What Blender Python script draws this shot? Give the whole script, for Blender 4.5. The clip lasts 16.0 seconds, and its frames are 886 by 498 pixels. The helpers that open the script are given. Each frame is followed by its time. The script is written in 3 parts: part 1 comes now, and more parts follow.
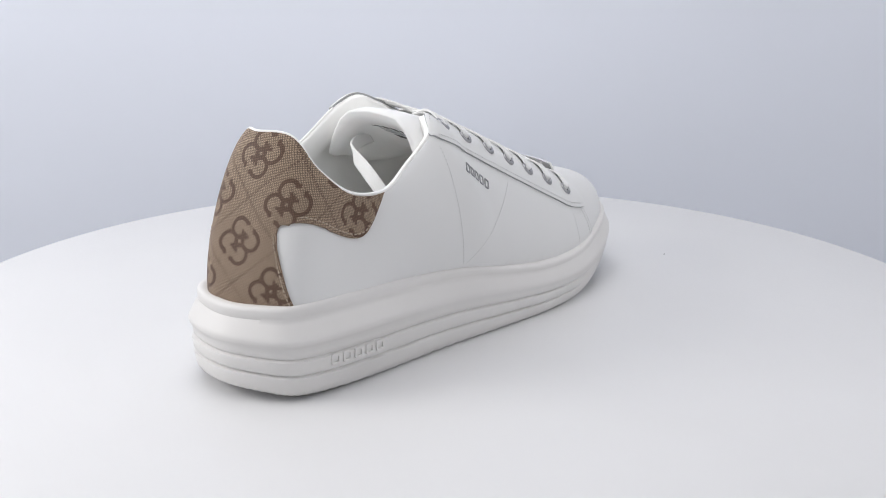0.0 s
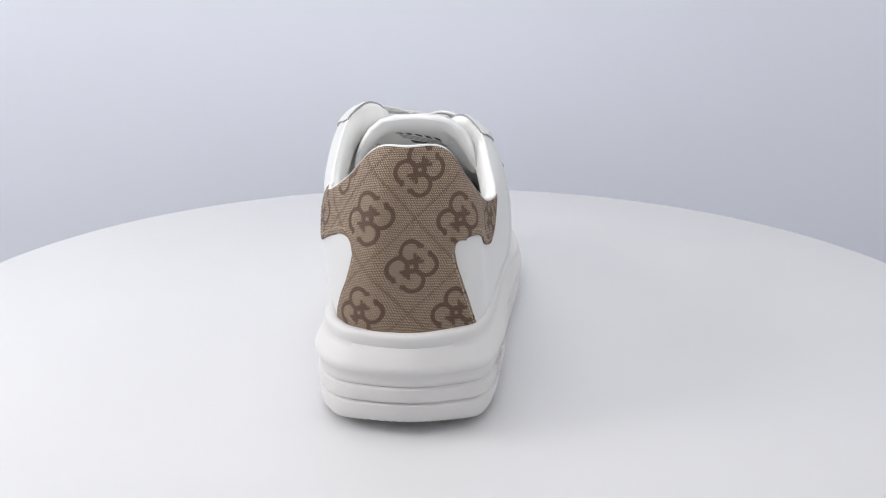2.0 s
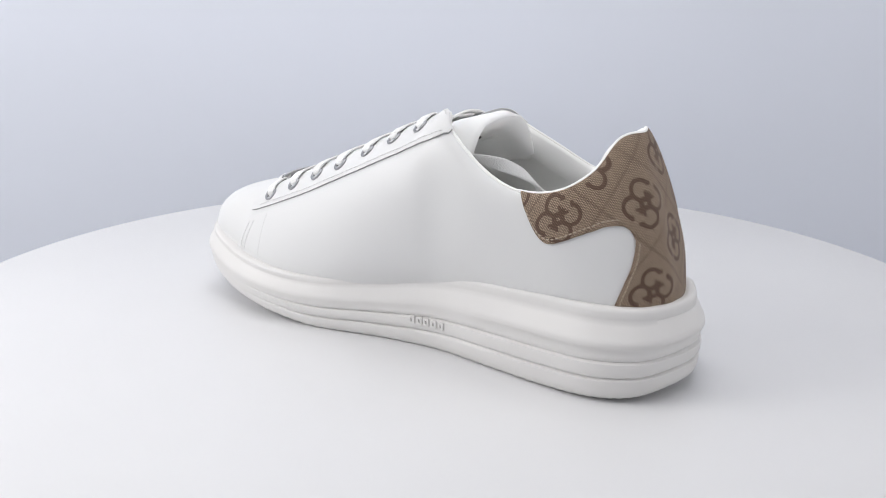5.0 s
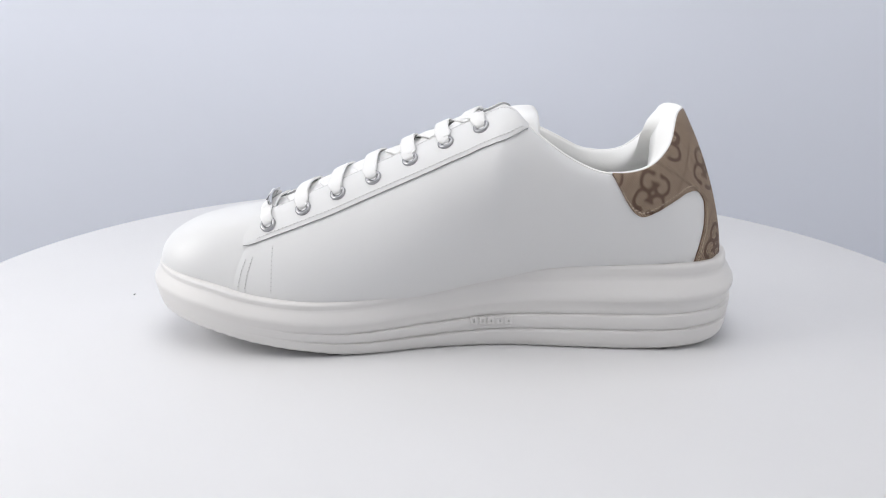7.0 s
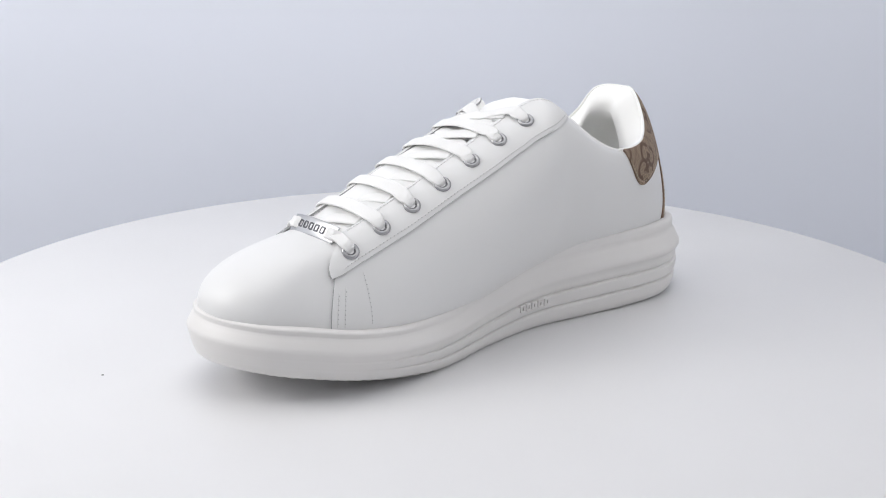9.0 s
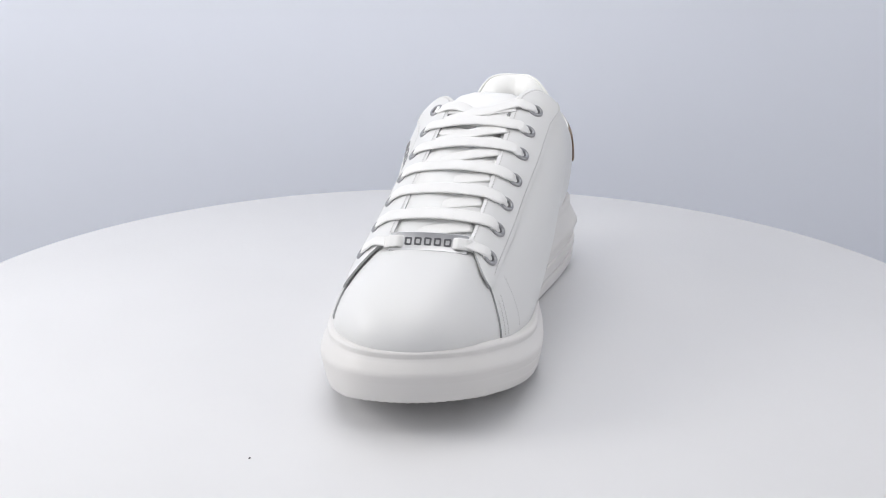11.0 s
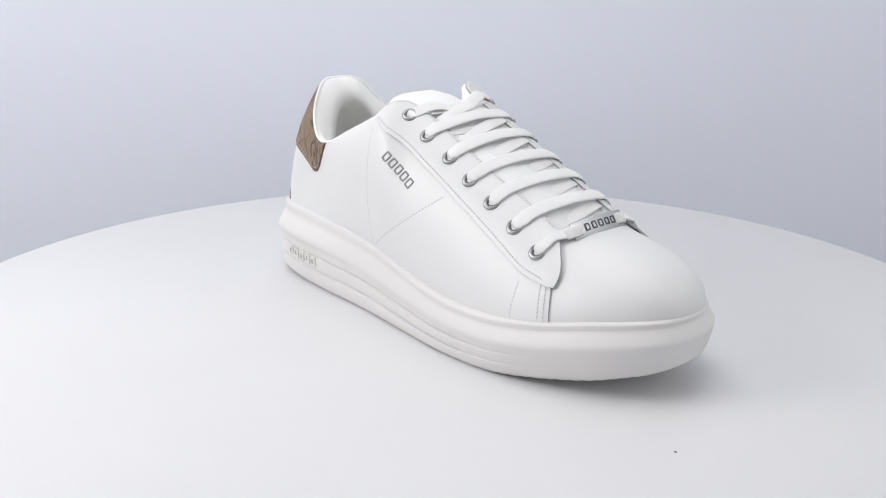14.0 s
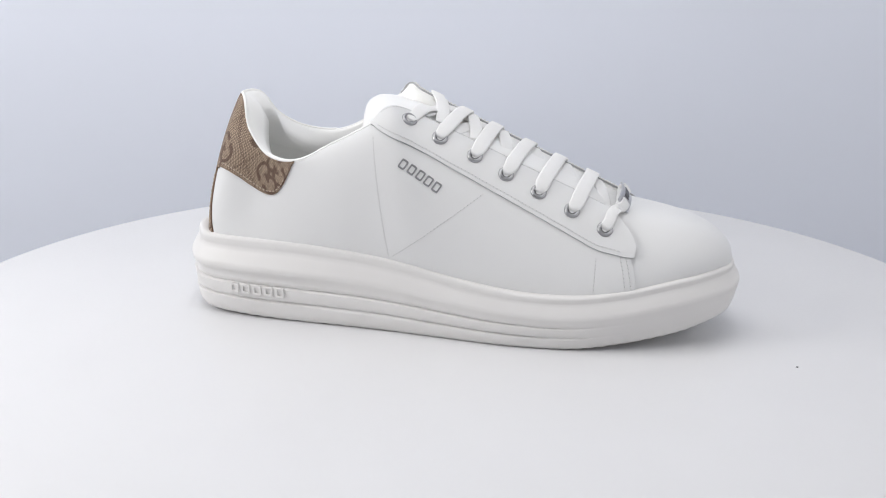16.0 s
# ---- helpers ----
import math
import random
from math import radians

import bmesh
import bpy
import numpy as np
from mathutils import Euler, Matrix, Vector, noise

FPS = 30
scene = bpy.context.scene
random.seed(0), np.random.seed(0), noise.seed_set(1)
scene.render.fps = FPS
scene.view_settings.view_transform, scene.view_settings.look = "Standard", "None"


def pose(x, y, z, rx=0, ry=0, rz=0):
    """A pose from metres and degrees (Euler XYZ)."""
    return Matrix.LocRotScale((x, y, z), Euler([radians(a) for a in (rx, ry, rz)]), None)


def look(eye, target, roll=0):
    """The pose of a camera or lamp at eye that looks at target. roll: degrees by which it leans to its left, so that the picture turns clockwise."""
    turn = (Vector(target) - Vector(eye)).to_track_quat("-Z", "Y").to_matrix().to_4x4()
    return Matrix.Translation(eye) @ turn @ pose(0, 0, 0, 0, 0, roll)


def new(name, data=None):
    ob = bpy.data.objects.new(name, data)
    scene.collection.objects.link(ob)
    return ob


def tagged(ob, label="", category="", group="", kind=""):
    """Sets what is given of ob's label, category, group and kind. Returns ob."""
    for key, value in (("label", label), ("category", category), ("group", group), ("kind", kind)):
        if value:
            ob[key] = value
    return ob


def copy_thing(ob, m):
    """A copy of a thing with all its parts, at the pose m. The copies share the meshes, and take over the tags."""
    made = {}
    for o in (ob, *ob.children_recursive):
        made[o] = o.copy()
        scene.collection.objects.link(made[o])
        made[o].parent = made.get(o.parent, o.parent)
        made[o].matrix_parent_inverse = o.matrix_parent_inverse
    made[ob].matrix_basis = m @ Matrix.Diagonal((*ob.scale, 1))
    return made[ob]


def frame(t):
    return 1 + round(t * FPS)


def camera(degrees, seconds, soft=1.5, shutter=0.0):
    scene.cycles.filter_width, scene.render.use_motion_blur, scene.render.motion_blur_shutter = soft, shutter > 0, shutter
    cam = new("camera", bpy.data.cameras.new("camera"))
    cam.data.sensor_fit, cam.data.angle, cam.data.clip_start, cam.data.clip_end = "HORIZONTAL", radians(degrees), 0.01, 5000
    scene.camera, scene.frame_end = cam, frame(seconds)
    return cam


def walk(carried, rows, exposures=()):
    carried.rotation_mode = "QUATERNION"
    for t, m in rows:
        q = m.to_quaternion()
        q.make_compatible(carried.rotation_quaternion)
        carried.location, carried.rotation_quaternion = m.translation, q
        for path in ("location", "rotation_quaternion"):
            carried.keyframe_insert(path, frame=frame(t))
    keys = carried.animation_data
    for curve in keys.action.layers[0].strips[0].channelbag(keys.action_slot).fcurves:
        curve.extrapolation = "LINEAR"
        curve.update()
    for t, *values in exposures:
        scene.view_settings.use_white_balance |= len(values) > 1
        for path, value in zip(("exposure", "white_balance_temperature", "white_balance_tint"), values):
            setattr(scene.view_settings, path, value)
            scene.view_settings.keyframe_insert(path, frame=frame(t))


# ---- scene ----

from mathutils.bvhtree import BVHTree

# ---- camera: stands still before the turntable ----
EYE = Vector((-0.0026, -0.56, 0.2073))
TILT = radians(16.76)
AIM = EYE + Vector((0, math.cos(TILT), -math.sin(TILT)))
cam = camera(45.02, 16.0, soft=1.0)
walk(cam, [(0, look(EYE, AIM, 0.238)), (16, look(EYE, AIM, 0.238))])

# turntable: constant speed, degrees and degrees per second
TURN_0, TURN_RATE = 51.275, 18.628

# ---- light: a white photo tent lit by soft panels above and on one side ----
world = bpy.data.worlds.new("world")
world.use_nodes = True
world.node_tree.nodes["Background"].inputs[0].default_value = (0.8, 0.88, 1.0, 1)
world.node_tree.nodes["Background"].inputs[1].default_value = 0.05
scene.world = world


def softbox(name, eye, target, sx, sy, watts, colour):
    lamp = bpy.data.lights.new(name, "AREA")
    lamp.shape, lamp.size, lamp.size_y, lamp.energy, lamp.color = "RECTANGLE", sx, sy, watts, colour
    ob = new(name, lamp)
    ob.matrix_world = look(eye, target)
    return ob


softbox("softbox_top", (-0.12, -0.05, 1.14), (0, -0.05, 0), 1.3, 0.85, 6.7, (1.0, 0.985, 0.97))
softbox("softbox_left", (-0.90, -0.16, 0.47), (0, 0.05, 0.03), 0.5, 0.5, 7.1, (1.0, 0.985, 0.97))
# added fill without a known source, brightens the shoe's inside and the backdrop's left
softbox("added_fill_right", (0.86, -0.30, 0.55), (-0.35, 0.55, 0.12), 0.7, 0.7, 2.1, (1.0, 0.985, 0.97))
scene.view_settings.exposure = -0.12


# ---- materials ----
def nodes_of(name):
    m = bpy.data.materials.new(name)
    m.use_nodes = True
    nt = m.node_tree
    return m, nt, nt.nodes["Principled BSDF"]


def node(nt, kind, **props):
    n = nt.nodes.new(kind)
    for key, value in props.items():
        if key == "operation":
            n.operation = value
        elif key == "data_type":
            n.data_type = value
        elif key == "feature":
            n.feature = value
    return n


def surface(name, colour, rough, grain=900.0, bump=0.12, depth=0.0002, vary=0.05, stain=14.0, metal=0.0, coat=0.0, sheen=0.0, sss=0.0):
    """Principled surface with colour drift and roughness drift at two scales and a fine relief."""
    m, nt, b = nodes_of(name)
    co = node(nt, "ShaderNodeTexCoord")
    big, fine = node(nt, "ShaderNodeTexNoise"), node(nt, "ShaderNodeTexNoise")
    big.inputs["Scale"].default_value, big.inputs["Detail"].default_value = stain, 4
    fine.inputs["Scale"].default_value, fine.inputs["Detail"].default_value = grain, 3
    ramp = node(nt, "ShaderNodeMapRange")
    ramp.inputs["To Min"].default_value, ramp.inputs["To Max"].default_value = 1 - vary, 1 + vary * 0.4
    tint = node(nt, "ShaderNodeMix", data_type="RGBA")
    tint.blend_type = "MULTIPLY"
    tint.inputs["Factor"].default_value = 1.0
    tint.inputs["A"].default_value = (*colour, 1)
    rr = node(nt, "ShaderNodeMapRange")
    rr.inputs["To Min"].default_value, rr.inputs["To Max"].default_value = rough - 0.08, rough + 0.08
    bp = node(nt, "ShaderNodeBump")
    bp.inputs["Strength"].default_value, bp.inputs["Distance"].default_value = bump, depth
    for n in (big, fine):
        nt.links.new(co.outputs["Object"], n.inputs["Vector"])
    nt.links.new(big.outputs["Fac"], ramp.inputs["Value"])
    nt.links.new(ramp.outputs["Result"], tint.inputs["B"])
    nt.links.new(tint.outputs["Result"], b.inputs["Base Color"])
    nt.links.new(fine.outputs["Fac"], rr.inputs["Value"])
    nt.links.new(rr.outputs["Result"], b.inputs["Roughness"])
    nt.links.new(fine.outputs["Fac"], bp.inputs["Height"])
    nt.links.new(bp.outputs["Normal"], b.inputs["Normal"])
    b.inputs["Metallic"].default_value = metal
    b.inputs["Coat Weight"].default_value = coat
    b.inputs["Sheen Weight"].default_value = sheen
    b.inputs["Subsurface Weight"].default_value = sss
    b.inputs["Subsurface Scale"].default_value = 1.0
    b.inputs["Subsurface Radius"].default_value = (0.020, 0.0185, 0.018)
    return m


LEATHER = surface("white_leather", (0.755, 0.757, 0.758), 0.42, 1500, 0.10, 0.0001, 0.02)
RUBBER = surface("white_rubber", (0.735, 0.722, 0.712), 0.5, 1100, 0.15, 0.0001, 0.03, 18)
# cut edge, its grey deepened to carry the shadow line under the panels
EDGE = surface("shaded_cut_edge", (0.42, 0.425, 0.43), 0.8, 2500, 0.4, 0.0002, 0.2, 200)
LINING = surface("lining_textile", (0.94, 0.94, 0.925), 0.8, 2200, 0.3, 0.0002, 0.04, 20, sheen=0.2)
TONGUE = surface("soft_white_leather", (0.93, 0.927, 0.92), 0.5, 1500, 0.10, 0.0001, 0.02, sss=0.4)
LACE = surface("lace_cotton", (0.87, 0.87, 0.865), 0.88, 1700, 0.9, 0.0004, 0.05, 60, sheen=0.2)
THREAD = surface("white_thread", (0.74, 0.74, 0.735), 0.8, 3000, 0.4, 0.0002, 0.1, 300)
TAN_THREAD = surface("tan_thread", (0.47, 0.39, 0.31), 0.8, 3000, 0.4, 0.0002, 0.1, 300)
METAL = surface("nickel", (0.40, 0.40, 0.41), 0.34, 2000, 0.05, 0.0001, 0.15, 200, metal=1.0)
PLATE = surface("brushed_nickel", (0.60, 0.60, 0.61), 0.36, 2000, 0.08, 0.0001, 0.1, 200, metal=1.0)
DARK_METAL = surface("dark_nickel", (0.16, 0.16, 0.17), 0.4, 2000, 0.05, 0.0001, 0.15, 200, metal=1.0)
TAN_EDGE = surface("brown_cut_edge", (0.20, 0.125, 0.085), 0.8, 2500, 0.4, 0.0002, 0.2, 200)
# grey painted for the shade inside the stitch punctures
HOLE_SHADE = surface("needle_hole_shade", (0.50, 0.50, 0.505), 0.9, 2500, 0.2, 0.0001, 0.2, 300)
PRINT = surface("silver_print", (0.27, 0.27, 0.28), 0.45, 3000, 0.1, 0.0001, 0.12, 300, metal=0.2)
# near-black for label print and specks, also for the painted shade in the eyelets
INK_AND_SHADE = surface("ink_and_hole_shade", (0.13, 0.13, 0.14), 0.6, 3000, 0.1, 0.0001, 0.2, 300)
GREY_INK = surface("grey_ink", (0.60, 0.60, 0.61), 0.6, 3000, 0.1, 0.0001, 0.2, 300)
TABLE = surface("white_laminate", (0.725, 0.726, 0.738), 0.42, 500, 0.05, 0.0002, 0.05, 9)
CLOTH = surface("backdrop_paper", (0.825, 0.86, 0.95), 0.9, 300, 0.05, 0.0003, 0.02, 3)
# dark grey so the unseen floor bounces little light upwards
FLOOR = surface("unseen_dark_floor", (0.20, 0.20, 0.21), 0.7, 200, 0.1, 0.0005, 0.1, 6)
TENT = surface("tent_fabric", (0.88, 0.885, 0.90), 0.9, 400, 0.1, 0.0003, 0.03, 5)


def canvas():
    """Beige woven coated canvas with brown four-ring motifs and dashed diagonals, on metres of UV."""
    m, nt, b = nodes_of("monogram_canvas")
    L = nt.links.new
    uv = node(nt, "ShaderNodeUVMap")
    sep = node(nt, "ShaderNodeSeparateXYZ")
    L(uv.outputs["UV"], sep.inputs["Vector"])

    def mth(op, a, c=None, d=None):
        n = node(nt, "ShaderNodeMath", operation=op)
        for k, v in enumerate((a, c, d)):
            if v is None:
                continue
            if isinstance(v, (int, float)):
                n.inputs[k].default_value = v
            else:
                L(v, n.inputs[k])
        return n.outputs[0]

    u, v = sep.outputs["X"], sep.outputs["Y"]
    PU, PV = 0.0395, 0.0385

    def cell(x, pitch, shift):
        return mth("MULTIPLY", mth("SUBTRACT", mth("FRACT", mth("ADD", mth("DIVIDE", x, pitch), shift)), 0.5), pitch)

    def motif(x, y):
        """Four open rings round a middle, turned a little, every other one mirrored."""
        total = None
        for k in range(4):
            th = radians(98 + 90 * k)
            c, s = math.cos(th), math.sin(th)
            lx = mth("SUBTRACT", mth("ADD", mth("MULTIPLY", x, c), mth("MULTIPLY", y, s)), 0.0059)
            ly = mth("MULTIPLY", mth("SUBTRACT", mth("MULTIPLY", y, c), mth("MULTIPLY", x, s)), -1.0 if k % 2 == 0 else 1.0)
            d = mth("SQRT", mth("ADD", mth("POWER", lx, 2.0), mth("POWER", ly, 2.0)))
            ring = mth("LESS_THAN", mth("ABSOLUTE", mth("SUBTRACT", d, 0.0043)), 0.00088)
            gap = mth("MULTIPLY", mth("GREATER_THAN", ly, 0.0010), mth("LESS_THAN", mth("ABSOLUTE", mth("ADD", lx, 0.0008)), 0.0018))
            foot = mth("MULTIPLY", mth("LESS_THAN", mth("ABSOLUTE", mth("SUBTRACT", ly, 0.0042)), 0.0013), mth("LESS_THAN", mth("ABSOLUTE", mth("SUBTRACT", lx, 0.0019)), 0.0009))
            ring = mth("MAXIMUM", mth("MULTIPLY", ring, mth("SUBTRACT", 1.0, gap)), foot)
            spoke = mth("MULTIPLY", mth("LESS_THAN", mth("ABSOLUTE", mth("SUBTRACT", ly, 0.0016)), 0.0007), mth("LESS_THAN", mth("ABSOLUTE", mth("ADD", lx, 0.0026)), 0.0020))
            ring = mth("MAXIMUM", ring, spoke)
            total = ring if total is None else mth("MAXIMUM", total, ring)
        r = mth("SQRT", mth("ADD", mth("POWER", x, 2.0), mth("POWER", y, 2.0)))
        return mth("MAXIMUM", total, mth("LESS_THAN", mth("ABSOLUTE", mth("SUBTRACT", r, 0.0022)), 0.0008))

    m1 = motif(cell(u, PU, 0.5), cell(v, PV, 0.5))
    m2 = motif(cell(u, PU, 0.0), cell(v, PV, 0.0))
    # diagonals between the motifs, dashed
    s = mth("ADD", mth("DIVIDE", u, PU), mth("DIVIDE", v, PV))
    d = mth("SUBTRACT", mth("DIVIDE", u, PU), mth("DIVIDE", v, PV))

    def line(x, along):
        near = mth("LESS_THAN", mth("ABSOLUTE", mth("SUBTRACT", mth("FRACT", x), 0.5)), 0.021)
        dash = mth("LESS_THAN", mth("FRACT", mth("MULTIPLY", along, 22.0)), 0.66)
        return mth("MULTIPLY", near, dash)

    lines = mth("MULTIPLY", mth("MAXIMUM", line(s, d), line(d, s)), 0.7)
    mask = mth("MAXIMUM", mth("MAXIMUM", m1, m2), lines)
    # weave: short slanted threads, light on dark
    noise1 = node(nt, "ShaderNodeTexNoise")
    noise1.inputs["Scale"].default_value, noise1.inputs["Detail"].default_value = 520, 4
    L(uv.outputs["UV"], noise1.inputs["Vector"])
    wob = mth("MULTIPLY", mth("SUBTRACT", noise1.outputs["Fac"], 0.5), 1.3)
    row = mth("MULTIPLY", v, 1500.0)
    wu = mth("ADD", mth("ADD", mth("MULTIPLY", u, 1000.0), mth("MULTIPLY", mth("FLOOR", row), 0.36)), wob)
    bump_u = mth("ADD", 0.5, mth("MULTIPLY", 0.5, mth("SINE", mth("MULTIPLY", wu, 6.2832))))
    bump_v = mth("ADD", 0.5, mth("MULTIPLY", 0.5, mth("SINE", mth("MULTIPLY", mth("ADD", row, mth("MULTIPLY", wob, 0.5)), 6.2832))))
    weave = mth("ADD", 0.02, mth("MULTIPLY", 1.05, mth("SQRT", mth("MULTIPLY", bump_u, bump_v))))
    thread = mth("MULTIPLY", weave, mth("ADD", 0.5, mth("MULTIPLY", noise1.outputs["Fac"], 1.0)))

    def mix(f, a, c):
        n = node(nt, "ShaderNodeMix", data_type="RGBA")
        for k, val in (("Factor", f), ("A", a), ("B", c)):
            if isinstance(val, tuple):
                n.inputs[k].default_value = (*val, 1)
            else:
                L(val, n.inputs[k])
        return n.outputs["Result"]

    ground = mix(thread, (0.066, 0.043, 0.031), (0.50, 0.375, 0.27))
    brown = mix(thread, (0.070, 0.042, 0.030), (0.175, 0.108, 0.075))
    L(mix(mask, ground, brown), b.inputs["Base Color"])
    b.inputs["Roughness"].default_value = 0.6
    b.inputs["Specular IOR Level"].default_value = 0.35
    bp = node(nt, "ShaderNodeBump")
    bp.inputs["Strength"].default_value, bp.inputs["Distance"].default_value = 0.35, 0.00015
    L(thread, bp.inputs["Height"])
    L(bp.outputs["Normal"], b.inputs["Normal"])
    return m


CANVAS = canvas()


# ---- mesh helpers ----
def part(name, bm, material, parent=None, label="", smooth=True):
    """Link a bmesh as one mesh object, under a thing or part."""
    me = bpy.data.meshes.new(name)
    bmesh.ops.recalc_face_normals(bm, faces=bm.faces)
    bm.to_mesh(me)
    bm.free()
    for f in me.polygons:
        f.use_smooth = smooth
    for m in material if isinstance(material, (list, tuple)) else (material,):
        me.materials.append(m)
    ob = new(name, me)
    if parent is not None:
        ob.parent = parent
    if label:
        tagged(ob, label)
    return ob


def sharp(ob, degrees=40):
    """Keep hard edges hard on a smooth mesh."""
    bm = bmesh.new()
    bm.from_mesh(ob.data)
    for e in bm.edges:
        if len(e.link_faces) == 2 and e.calc_face_angle(0) > radians(degrees):
            e.smooth = False
    bm.to_mesh(ob.data)
    bm.free()
    return ob


def grid(bm, P, close_u=False, close_v=False, mat=0, uvs=None):
    """Quads over an array of points [u][v][3]."""
    nu, nv = P.shape[0], P.shape[1]
    vs = [[bm.verts.new(P[i, j]) for j in range(nv)] for i in range(nu)]
    layer = bm.loops.layers.uv.verify() if uvs is not None else None
    for i in range(nu if close_u else nu - 1):
        for j in range(nv if close_v else nv - 1):
            k, l = (i + 1) % nu, (j + 1) % nv
            try:
                f = bm.faces.new((vs[i][j], vs[k][j], vs[k][l], vs[i][l]))
            except ValueError:
                continue
            f.material_index = mat
            if layer is not None:
                for loop, (a, c) in zip(f.loops, ((i, j), (k, j), (k, l), (i, l))):
                    loop[layer].uv = uvs[a, c]
    return vs


def spline(ctrl, t, closed=False):
    """Catmull-Rom through the rows of ctrl at fractional indices t."""
    c, t = np.asarray(ctrl, float), np.asarray(t, float)
    if c.ndim == 1:
        c = c[:, None]
    n = len(c)
    i = np.floor(t).astype(int)
    if not closed:
        i = np.clip(i, 0, n - 2)
    f = (t - i)[..., None]

    def at(k):
        return c[k % n] if closed else c[np.clip(k, 0, n - 1)]

    p0, p1, p2, p3 = at(i - 1), at(i), at(i + 1), at(i + 2)
    return 0.5 * (2 * p1 + (p2 - p0) * f + (2 * p0 - 5 * p1 + 4 * p2 - p3) * f ** 2 + (3 * p1 - p0 - 3 * p2 + p3) * f ** 3)


def curve(xs, ys, x):
    """Smooth curve y(x) through stations."""
    xs, ys, x = np.asarray(xs, float), np.asarray(ys, float), np.clip(np.asarray(x, float), min(xs), max(xs))
    i = np.clip(np.searchsorted(xs, x) - 1, 0, len(xs) - 2)
    return spline(ys, i + (x - xs[i]) / (xs[i + 1] - xs[i]))[..., 0]


def smoothstep(a, b, x):
    t = np.clip((np.asarray(x, float) - a) / (b - a), 0, 1)
    return t * t * (3 - 2 * t)


# ---- setting ----
def box(bm, lo, hi):
    m = Matrix.Translation([(a + b) / 2 for a, b in zip(lo, hi)]) @ Matrix.Diagonal([*(b - a for a, b in zip(lo, hi)), 1])
    return bmesh.ops.create_cube(bm, size=1, matrix=m)


def setting():
    X, Y0, Y1, Z0, Z1 = 0.95, -1.3, 0.42, -0.75, 1.2
    # paper sheet hung behind the table, turning forward a little where it meets the floor
    bm = bmesh.new()
    r = 0.08
    prof = [(Y1, z) for z in np.linspace(Z1, Z0 + r, 12)]
    prof += [(Y1 - r + r * math.cos(a), Z0 + r + r * math.sin(a)) for a in np.linspace(-0.12, -math.pi / 2, 10)]
    prof += [(Y1 - 0.2, Z0)]
    P = np.array([[(x, y, z + 0.003) for y, z in prof] for x in np.linspace(-X, X, 9)])
    grid(bm, P)
    ob = part("backdrop", bm, CLOTH)
    ob.modifiers.new("thickness", "SOLIDIFY").thickness = 0.002
    tagged(ob, "seamless pale blue-grey photo backdrop sheet", "backdrop", kind="structure")
    # unseen floor, added dark to keep bounce off the backdrop's lower part
    bm = bmesh.new()
    box(bm, (-X, Y0, Z0 - 0.03), (X, Y1, Z0))
    tagged(part("floor", bm, FLOOR, smooth=False), "plain grey unseen floor added under the turntable", "floor", kind="structure")
    for name, lo, hi in (("wall_west", (-X - 0.03, Y0, Z0), (-X, Y1, Z1)), ("wall_east", (X, Y0, Z0), (X + 0.03, Y1, Z1)),
                         ("wall_south", (-X, Y0 - 0.03, Z0), (X, Y0, Z1)), ("ceiling", (-X, Y0, Z1), (X, Y1, Z1 + 0.03))):
        bm = bmesh.new()
        box(bm, lo, hi)
        tagged(part(name, bm, TENT, smooth=False), "plain white photo tent fabric", "wall", kind="structure")


setting()


def lathe(bm, prof, n=128, mat=0):
    """Turn (r, z) stations about the z axis."""
    P = np.array([[(r * math.cos(a), r * math.sin(a), z) for r, z in prof] for a in np.linspace(0, 2 * math.pi, n, endpoint=False)])
    return grid(bm, P, close_u=True, mat=mat)


def turntable():
    thing = new("turntable")
    tagged(thing, "round white laminate turntable disc under the sneaker", "turntable")
    bm = bmesh.new()
    R = 0.3035
    lathe(bm, [(0.0, 0.0), (0.1, 0.0), (R - 0.002, 0.0), (R - 0.0006, -0.0006), (R, -0.002), (R, -0.016), (R - 0.002, -0.018), (0.0, -0.018)], 200)
    bmesh.ops.remove_doubles(bm, verts=bm.verts, dist=1e-6)
    sharp(part("disc", bm, TABLE, thing), 30)
    bm = bmesh.new()
    lathe(bm, [(0.0, -0.0182), (0.13, -0.0182), (0.13, -0.05), (0.15, -0.06), (0.15, -0.749), (0.0, -0.749)], 64)
    bmesh.ops.remove_doubles(bm, verts=bm.verts, dist=1e-6)
    sharp(part("pedestal", bm, TABLE, thing), 30)
    for r, ang, d in SPECKS:
        bm = bmesh.new()
        bmesh.ops.create_icosphere(bm, subdivisions=2, radius=d, matrix=pose(r * math.cos(radians(ang)), r * math.sin(radians(ang)), 0.0002) @ Matrix.Diagonal((1.2, 0.8, 0.4, 1)))
        part("speck", bm, INK_AND_SHADE, thing, "tiny dark grey dust speck")
    return thing


# radius, bearing at rest, size
SPECKS = [(0.1866, -11.9, 0.0006)]
table = turntable()


# ---- the sneaker: x to the toe, y to the inner side, z up, origin on the turntable's axis ----
# stations heel to toe: where the upper meets the sole (x, y) and its top edge (x, y, z)
HEEL_B, TOE_B = (-0.1400, 0.0150), (0.1513, 0.0130)
HEEL_T, TOE_T = (-0.1180, 0.0150, 0.1178), (0.0955, 0.0135, 0.0675)
